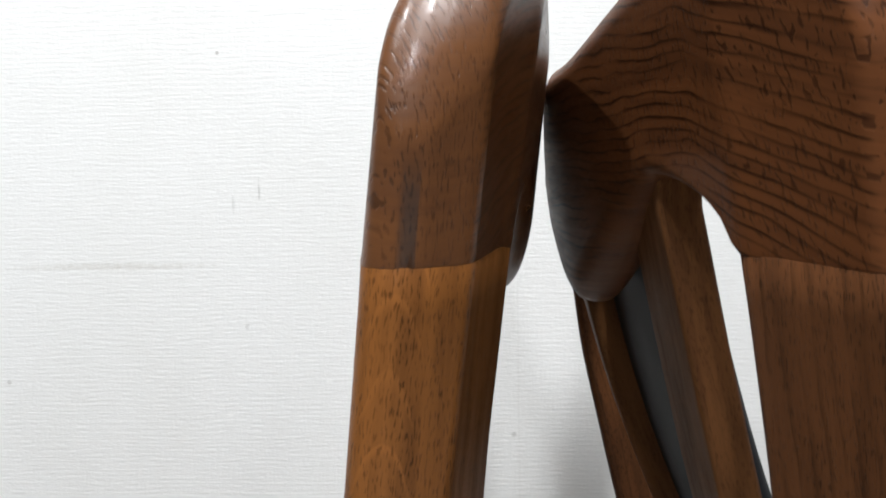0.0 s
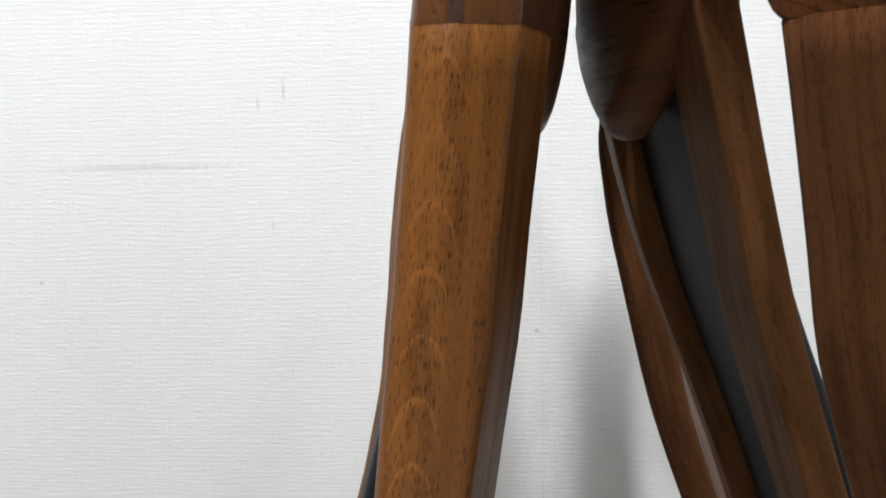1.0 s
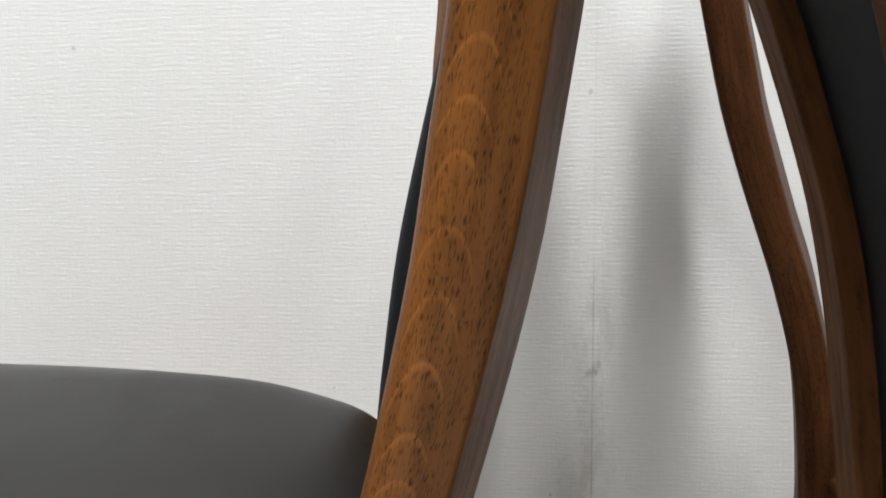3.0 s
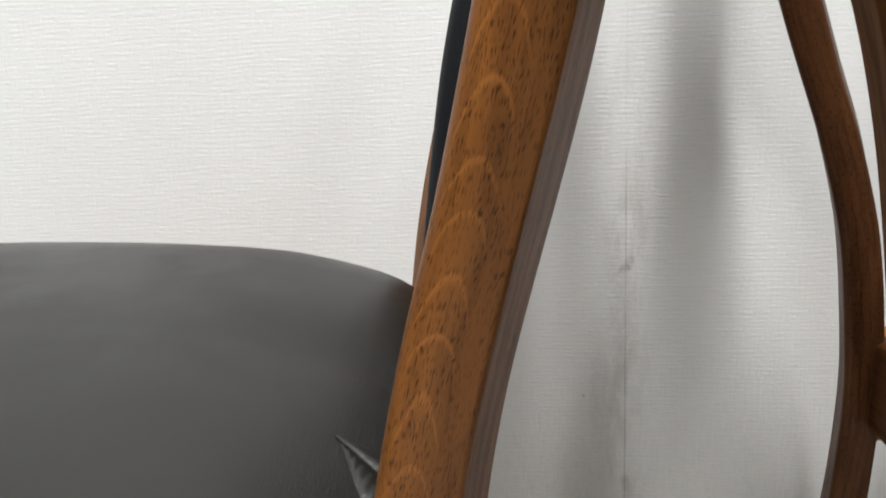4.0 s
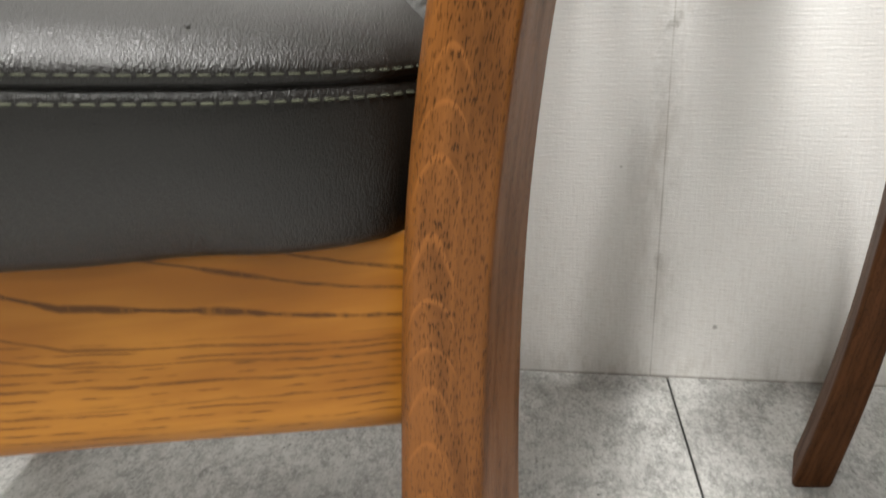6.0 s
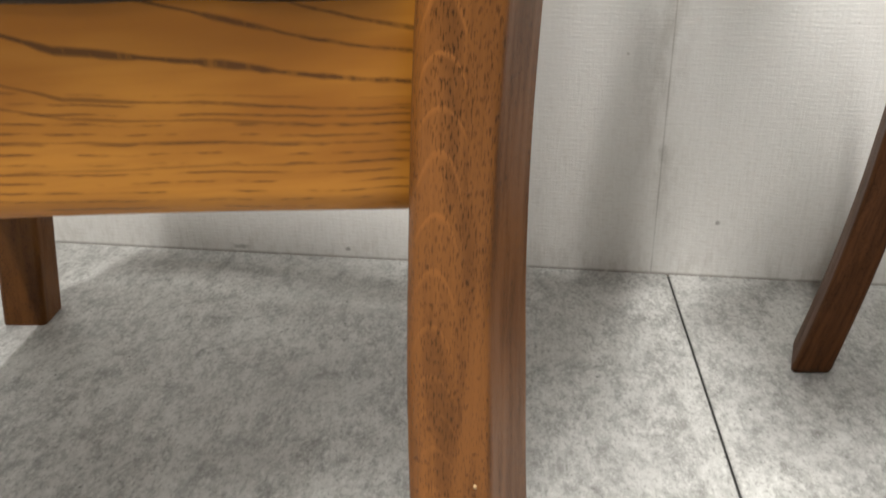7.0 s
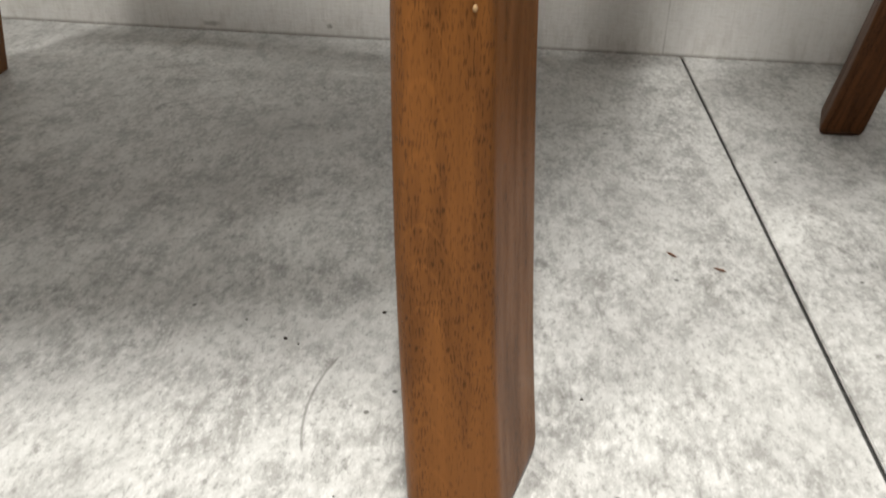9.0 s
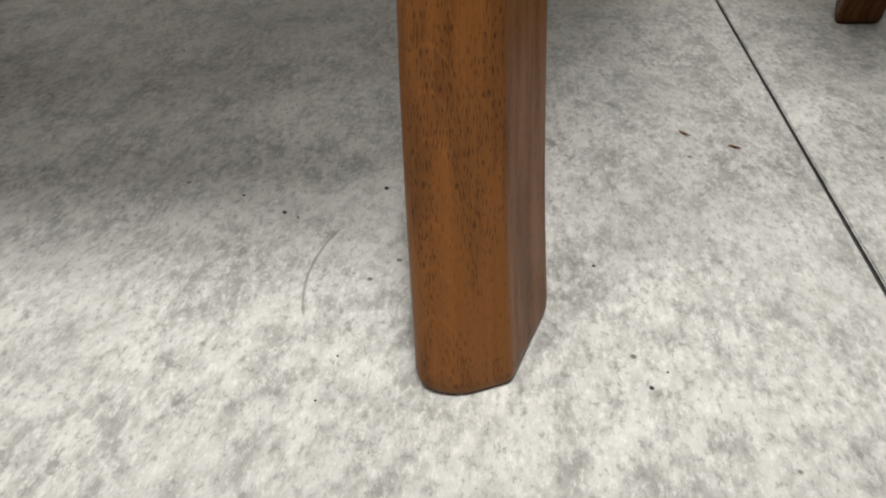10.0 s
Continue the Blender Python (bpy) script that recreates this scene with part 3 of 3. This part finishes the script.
def build_slat(chair, side, bend):
    rings = []
    for i in range(42):
        z = 0.335 + i * (0.826 - 0.335) / 41
        r = SLAT_R(z) - bend(z)
        inner = r + (0.006 if side > 0 else -0.0005)
        sec = rounded([(r - 0.015, -0.0975), (r, -0.0975), (inner, -0.055), (r - 0.014, -0.055)], (0.003, 0.0018, 0.002, 0.003), 3)
        rings.append([(x, y * side, z) for x, y in sec])
    part("slat", loft(rings, u0=0.036), MAT_SLAT, chair)


def build_panel(chair, bend):
    rings = []
    for i in range(40):
        z = 0.345 + i * (0.80 - 0.345) / 39
        r = SLAT_R(z) - 0.007 - bend(z)
        sec = rounded([(r - 0.023, -0.0545), (r, -0.0545), (r, 0.0545), (r - 0.020, 0.0545)], (0.009, 0.004, 0.004, 0.009), 4)
        rings.append([(x, y, z) for x, y in sec])
    part("back_panel", loft(rings), MAT_PAD, chair, "black leather back panel")


def side_y(x):
    """Half width of the seat frame at depth x."""
    t = max(0.0, -x - 0.04)
    return 0.174 + 0.30 * t - 0.29 * t * t


RAIL_TOP = curve_of([(-0.45, 0.3515), (-0.20, 0.3512), (-0.16, 0.3508), (-0.125, 0.3496), (-0.09, 0.3478), (-0.03, 0.3475)])


def build_side_rail(chair, side, back):
    rings = []
    for i in range(30):
        x = -0.035 - back - i * (0.375 - back) / 29
        y = -side_y(x)
        foot, top = 0.270 + 0.0122 * math.sin(math.pi * i / 29), RAIL_TOP(x)
        sec = rounded([(y, foot), (y + 0.024, foot), (y + 0.024, top), (y, top)], (0.008, 0.006, 0.002, 0.003), 4)
        rings.append([(x, q * side, z) for q, z in sec])
    part("side_rail", loft(rings, u0=0.06), MAT_RAIL, chair, "amber oak seat rail with dark grain lines")


def build_cross_rail(chair, name, x, half, timber):
    rings = []
    for i in range(12):
        y = -half + 2 * half * i / 11
        sec = rounded([(x - 0.012, 0.29), (x + 0.012, 0.29), (x + 0.012, 0.354), (x - 0.012, 0.354)], (0.005,) * 4, 3)
        rings.append([(p, y, z) for p, z in sec])
    part(name, loft(rings, u0=0.05), timber, chair)


def build_front_leg(chair, side, timber):
    rings = []
    for i in range(22):
        z = i * 0.355 / 21
        x = -0.406 + 0.03 * (z / 0.355) - 0.012 * (1 - z / 0.355)
        y = -0.2105
        sec = rounded([(x - 0.04, y - 0.036), (x, y - 0.036), (x, y), (x - 0.04, y)], (0.006, 0.005, 0.004, 0.006), 4)
        rings.append([(p, q * side, z) for p, q in sec])
    part("front_leg", loft(rings, u0=0.04), timber, chair)


def resample(points, n):
    pts = [Vector(p) for p in points]
    lens = [(pts[(i + 1) % len(pts)] - pts[i]).length for i in range(len(pts))]
    total, out, i, acc = sum(lens), [], 0, 0.0
    for k in range(n):
        want = total * k / n
        while acc + lens[i] < want and i < len(pts) - 1:
            acc += lens[i]
            i += 1
        f = (want - acc) / max(lens[i], 1e-9)
        q = pts[i].lerp(pts[(i + 1) % len(pts)], min(1, f))
        out.append((q.x, q.y))
    return out


def smooth_loop(points, rounds=3):
    """Cut the corners of a closed outline a few times over."""
    for _ in range(rounds):
        out = []
        for k, p in enumerate(points):
            q = points[(k + 1) % len(points)]
            out += [(0.75 * p[0] + 0.25 * q[0], 0.75 * p[1] + 0.25 * q[1]), (0.25 * p[0] + 0.75 * q[0], 0.25 * p[1] + 0.75 * q[1])]
        points = out
    return points


SEAT_PLAN = resample(smooth_loop([(-0.475, -0.22), (-0.46, -0.268), (-0.38, -0.262), (-0.30, -0.252), (-0.22, -0.2415), (-0.17, -0.233), (-0.13, -0.2252), (-0.105, -0.2162), (-0.083, -0.2050), (-0.065, -0.1920), (-0.045, -0.1730), (-0.024, -0.140), (-0.012, -0.09), (-0.012, 0.05), (-0.03, 0.101), (-0.07, 0.117), (-0.12, 0.125), (-0.20, 0.135), (-0.30, 0.149), (-0.38, 0.162), (-0.46, 0.18), (-0.475, 0.15)]), 300)
SEAT_MID = Vector((-0.26, -0.012))
SEAM = curve_of([(-0.48, 0.410), (-0.30, 0.4085), (-0.20, 0.4070), (-0.15, 0.4048), (-0.11, 0.4015), (-0.075, 0.3978), (-0.05, 0.3948), (-0.01, 0.3915)])
UNDER = curve_of([(-0.48, 0.3475), (-0.20, 0.3470), (-0.15, 0.3458), (-0.11, 0.3448), (-0.05, 0.3438), (-0.01, 0.343)])
INSET = curve_of([(-0.48, 0.024), (-0.20, 0.0236), (-0.15, 0.0232), (-0.11, 0.0232), (-0.09, 0.016), (-0.05, 0.003), (-0.01, 0.002)])
CROWN = curve_of([(-0.48, 0.438), (-0.36, 0.4465), (-0.26, 0.4485), (-0.17, 0.4455), (-0.11, 0.4402), (-0.07, 0.4325), (-0.045, 0.4275), (-0.01, 0.414)])


def seat_ring(scale_in, down, rise=0.0, grow=0.0):
    """One ring of the cushion: down is 0 at the seam and 1 at the lower edge, which lies further in."""
    ring = []
    for x, y in SEAT_PLAN:
        d = Vector((x, y)) - SEAT_MID
        side = max(-1.0, min(1.0, d.y / 0.08))
        d = d * scale_in + d.normalized() * grow - Vector((0, side * INSET(x) * down**1.25))
        p = SEAT_MID + d
        ring.append((p.x, p.y, SEAM(p.x) + (UNDER(p.x) - SEAM(p.x)) * down + rise))
    return ring


def dome(x, y, r):
    """Height of the padded top at a plan point, r being 0 in the middle and 1 at the seam."""
    far = ease((y + 0.05) / 0.12)
    power = 2.9 + 5.0 * far
    low = SEAM(x) + 0.0035
    return low + (CROWN(x) - low) * max(0.0, 1 - r**power) ** (0.54 - 0.08 * far)


def build_cushion(chair):
    rings = [seat_ring(0.80, 1.0, 0.004), seat_ring(0.97, 1.0, 0.0015, -0.004), seat_ring(1.0, 1.0, 0.0, -0.004), seat_ring(1.0, 0.97, 0.0, -0.001), seat_ring(1.0, 0.9, 0.0, 0.0012), seat_ring(1.0, 0.7, 0.0, 0.003), seat_ring(1.0, 0.45, 0.0, 0.0035), seat_ring(1.0, 0.2, 0.0, 0.0022), seat_ring(1.0, 0.08, 0.0, 0.0008),
             seat_ring(1.0, 0.0, -0.0012), seat_ring(1.0, 0.0, -0.0005, -0.0012), seat_ring(1.0, 0.0, 0.0, -0.0020), seat_ring(1.0, 0.0, 0.0005, -0.0012), seat_ring(1.0, 0.0, 0.0012), seat_ring(1.0, 0.0, 0.0035, 0.0008)]
    for r in [0.9995, 0.998, 0.995, 0.99, 0.98, 0.965, 0.945, 0.92] + [0.89 - 0.87 * k / 24 for k in range(25)]:
        ring = []
        for x, y in SEAT_PLAN:
            d = (Vector((x, y)) - SEAT_MID) * r + (Vector((x, y)) - SEAT_MID).normalized() * 0.0008 * r
            p = SEAT_MID + d
            ring.append((p.x, p.y, dome(p.x, p.y, r)))
        rings.append(ring)
    return part("seat_cushion", loft(rings), MAT_LEATHER, chair, "black leather seat cushion with double-stitched seam")


def build_stitches(cushion):
    bm = bmesh.new()
    for rise, grow in ((0.0038, 0.0009), (-0.0036, 0.0010)):
        dense = resample([(p[0], p[1]) for p in seat_ring(1.0, 0.0, 0.0, grow)], 1320)
        for i in range(0, 1320, 4):
            a, b = Vector(dense[i]), Vector(dense[(i + 3) % 1320])
            d = b - a
            nrm = Vector((d.y, -d.x)).normalized()
            pts = []
            for q, h in ((a, 0.0002), (a.lerp(b, 0.25), 0.00042), (a.lerp(b, 0.75), 0.00042), (b, 0.0002)):
                o = q + nrm * 0.0001
                pts.append([bm.verts.new((o.x - nrm.x * 0.0004, o.y - nrm.y * 0.0004, SEAM(o.x) + rise - h)), bm.verts.new((o.x + nrm.x * h * 0.9, o.y + nrm.y * h * 0.9, SEAM(o.x) + rise)), bm.verts.new((o.x - nrm.x * 0.0004, o.y - nrm.y * 0.0004, SEAM(o.x) + rise + h))])
            for p, q in zip(pts, pts[1:]):
                for k in range(2):
                    bm.faces.new((p[k], p[k + 1], q[k + 1], q[k]))
    ob = part("stitching", bm, MAT_THREAD, cushion, "olive thread stitching in two rows")
    ob["kind"] = "stuff"


def seat_height(x, y):
    """Height of the cushion's dome over a point of its plan."""
    d = Vector((x, y)) - SEAT_MID
    best = max(SEAT_PLAN, key=lambda p: (Vector(p) - SEAT_MID).normalized().dot(d.normalized()))
    r = min(1.0, d.length / (Vector(best) - SEAT_MID).length)
    return dome(x, y, r)


def build_fold(cushion):
    """A pinched fold beside the back post: a creased pocket of leather under a lip."""
    tip, end, low = Vector((-0.0600, -0.1085)), Vector((-0.0365, -0.1290)), Vector((-0.0420, -0.1490))
    n, m = 48, 14
    bm = bmesh.new()
    rows = []
    for i in range(n + 1):
        t = i / n
        top = tip.lerp(end, t)
        bottom = tip.lerp(low, t)
        bottom += (bottom - top) * 0.45 * math.sin(math.pi * t) ** 0.8
        row = []
        for k in range(m + 1):
            w = k / m
            p = top.lerp(bottom, w)
            crease = 0.00016 * math.sin(t * 44 + 2.5 * w) * math.sin(math.pi * w) * min(1, t * 3)
            lift = -0.0006 + 0.0040 * t**0.6 * (1 - (2 * w - 0.9) ** 2) * 0.8 if 0 < k < m else -0.0010
            row.append(bm.verts.new((p.x, p.y, seat_height(p.x, p.y) + lift + crease)))
        rows.append(row)
    for a, b in zip(rows, rows[1:]):
        for k in range(m):
            bm.faces.new((a[k], a[k + 1], b[k + 1], b[k]))
    part("leather_pocket", bm, MAT_LEATHER, cushion, "shiny creased leather pocket")
    rings = []
    for i in range(19):
        t = i / 18
        p = tip.lerp(end + (end - tip) * 0.25, t) + Vector((0.0016, 0.0022)) * t
        w = 0.0004 + 0.0022 * t**0.7
        ring = []
        for k in range(12):
            a = 2 * math.pi * k / 12
            q = p + Vector((0.8, 0.6)) * (math.cos(a) * w * 1.5)
            ring.append((q.x, q.y, seat_height(p.x, p.y) + 0.0004 + math.sin(a) * w * 0.75 + 0.35 * w))
        rings.append(ring)
    part("leather_lip", loft(rings), MAT_LEATHER, cushion, "puckered lip of black leather")


def build_nick(cushion, x, y, z):
    """A small torn nick in the leather."""
    rings = []
    for i in range(9):
        a = math.pi * i / 8
        w = 0.0005 * math.sin(a) + 0.0001
        rings.append([(x + 0.0010 * math.cos(a), y - 0.0004 + 0.0007 * math.cos(q) * math.sin(a), z + w * math.sin(q)) for q in [math.pi * k / 4 for k in range(8)]])
    part("nick", loft(rings), MAT_LEATHER, cushion, "small torn nick")


def build_chair(bend, slat_bend, back, twist, timber, label, slat_twist=None, crest_twist=None):
    chair = tagged(new("dining_chair"), label, "chair", "chairs standing back to back")
    for side in (1, -1):
        build_post(chair, side, bend if side > 0 else twist, timber)
        build_slat(chair, side, slat_bend if side > 0 or slat_twist is None else slat_twist)
        build_side_rail(chair, side, back)
        build_front_leg(chair, side, timber)
    build_crest(chair, bend, crest_twist or twist, 0.0 if slat_twist is None else 0.045)
    build_panel(chair, slat_bend)
    build_cross_rail(chair, "rear_rail", -0.036 - back, 0.15, timber)
    build_cross_rail(chair, "front_rail", -0.425, 0.225, timber)
    cushion = build_cushion(chair)
    build_stitches(cushion)
    cushion.location.x = -2.0 * back
    return chair


FAR_BEND = curve_of([(0, 0.0), (0.56, 0.0), (0.60, 0.001), (0.64, 0.0040), (0.70, 0.0065), (0.76, 0.0055), (0.80, 0.002), (0.83, 0.0), (0.90, 0.0)])
chair = build_chair(straight, straight, 0.0, FAR_BEND, MAT_POST, "brown oak dining chair with a black leather seat", None, straight)
build_fold([o for o in chair.children if o.name.startswith("seat_cushion")][0])
build_nick([o for o in chair.children if o.name.startswith("seat_cushion")][0], -0.1031, -0.2036, seat_height(-0.1031, -0.2036) + 0.0003)
MAT_CHIP = plain("bare_wood", rgb(0.42, 0.27, 0.13), 0.7)


def build_chip(leg, x, y, z, size):
    bm = bmesh.new()
    bmesh.ops.create_icosphere(bm, subdivisions=2, radius=size)
    for v in bm.verts:
        v.co = Vector((x + v.co.x * 0.8, y + v.co.y * 0.45, z + v.co.z * 1.2))
    part("chip", bm, MAT_CHIP, leg, "pale chip in the varnish")


near_leg = [o for o in chair.children if o.name.startswith("rear_leg")][0]
build_chip(near_leg, -0.0325, -0.2024, 0.177, 0.0009)
build_chip(near_leg, -0.0328, -0.2258, 0.031, 0.0007)
chair.matrix_world = pose(-0.12, -0.335, 0, 0, 0, 6)
BEND = curve_of([(0, 0.012), (0.10, 0.018), (0.241, 0.0232), (0.276, 0.0248), (0.318, 0.0263), (0.358, 0.0262), (0.395, 0.0268), (0.43, 0.0270), (0.465, 0.0257), (0.50, 0.0243), (0.53, 0.0220), (0.57, 0.0185), (0.605, 0.0150), (0.65, 0.0120), (0.70, 0.0090), (0.737, 0.0074), (0.76, 0.0072), (0.79, 0.013), (0.82, 0.0175), (0.90, 0.0175)])
SLAT_BEND = curve_of([(0.31, 0.030), (0.40, 0.030), (0.49, 0.028), (0.60, 0.019), (0.69, 0.010), (0.75, 0.006), (0.82, 0.003)])
TWIST = curve_of([(0, 0.012), (0.10, 0.018), (0.241, 0.0232), (0.318, 0.0263), (0.43, 0.029), (0.50, 0.029), (0.55, 0.024), (0.60, 0.018), (0.665, 0.0090), (0.70, 0.0045), (0.74, 0.0030), (0.78, 0.0022), (0.82, 0.001), (0.90, 0.001)])
NEAR_SLAT_BEND = curve_of([(0.31, 0.030), (0.40, 0.030), (0.49, 0.024), (0.55, 0.014), (0.60, 0.007), (0.65, 0.0035), (0.70, 0.0025), (0.754, 0.002), (0.82, 0.0)])
other = build_chair(BEND, SLAT_BEND, 0.03, TWIST, MAT_RED, "dark reddish oak dining chair with a black leather back", NEAR_SLAT_BEND)
other.matrix_world = pose(0.085, -0.351, 0, 0, 0, 185.8)


# ---- crumbs and splinters on the floor ----
MAT_CRUMB = plain("dark_crumb", rgb(0.05, 0.042, 0.035), 0.8)
MAT_SPLINTER = plain("wood_splinter", rgb(0.16, 0.06, 0.025), 0.7)


def crumb(x, y, size):
    bm = bmesh.new()
    bmesh.ops.create_icosphere(bm, subdivisions=2, radius=size)
    for v in bm.verts:
        k = 0.75 + 0.5 * noise.noise(v.co * (1.3 / size) + Vector((x * 90, y * 70, 0)))
        v.co = Vector((v.co.x * k, v.co.y * k * 0.8, max(-0.4 * size, v.co.z * k * 0.6) + 0.4 * size))
    return tagged(part("crumb", bm, MAT_CRUMB), "tiny dark crumb of dirt lying on the floor", "crumb", "dirt on the floor")


def splinter(x, y, length, angle):
    rings = []
    for i in range(6):
        t = i / 5
        w = 0.0005 * (1 - abs(2 * t - 1) ** 2) + 0.00015
        rings.append([(length * (t - 0.5), w * math.cos(a), 0.0007 + w * math.sin(a) + 0.0006 * t) for a in (0.4, 1.6, 2.9, 4.1, 5.3)])
    ob = part("splinter", loft(rings), MAT_SPLINTER)
    ob.matrix_world = pose(x, y, 0, 0, 0, angle)
    return tagged(ob, "thin reddish brown wood splinter lying on the floor", "splinter", "dirt on the floor")


for x, y, size in ((-0.181, -0.437, 0.0014), (-0.222, -0.465, 0.0014), (-0.086, -0.487, 0.0010), (-0.245, -0.453, 0.0008), (-0.067, -0.557, 0.0011), (-0.061, -0.548, 0.0007), (-0.176, -0.556, 0.0006), (-0.341, -0.284, 0.0008), (-0.178, -0.579, 0.0006), (-0.215, -0.468, 0.0008)):
    crumb(x, y, size).location = (x, y, 0)
for x, y, length, angle in ((-0.038, -0.358, 0.008, -50), (-0.014, -0.370, 0.007, -35)):
    splinter(x, y, length, angle)
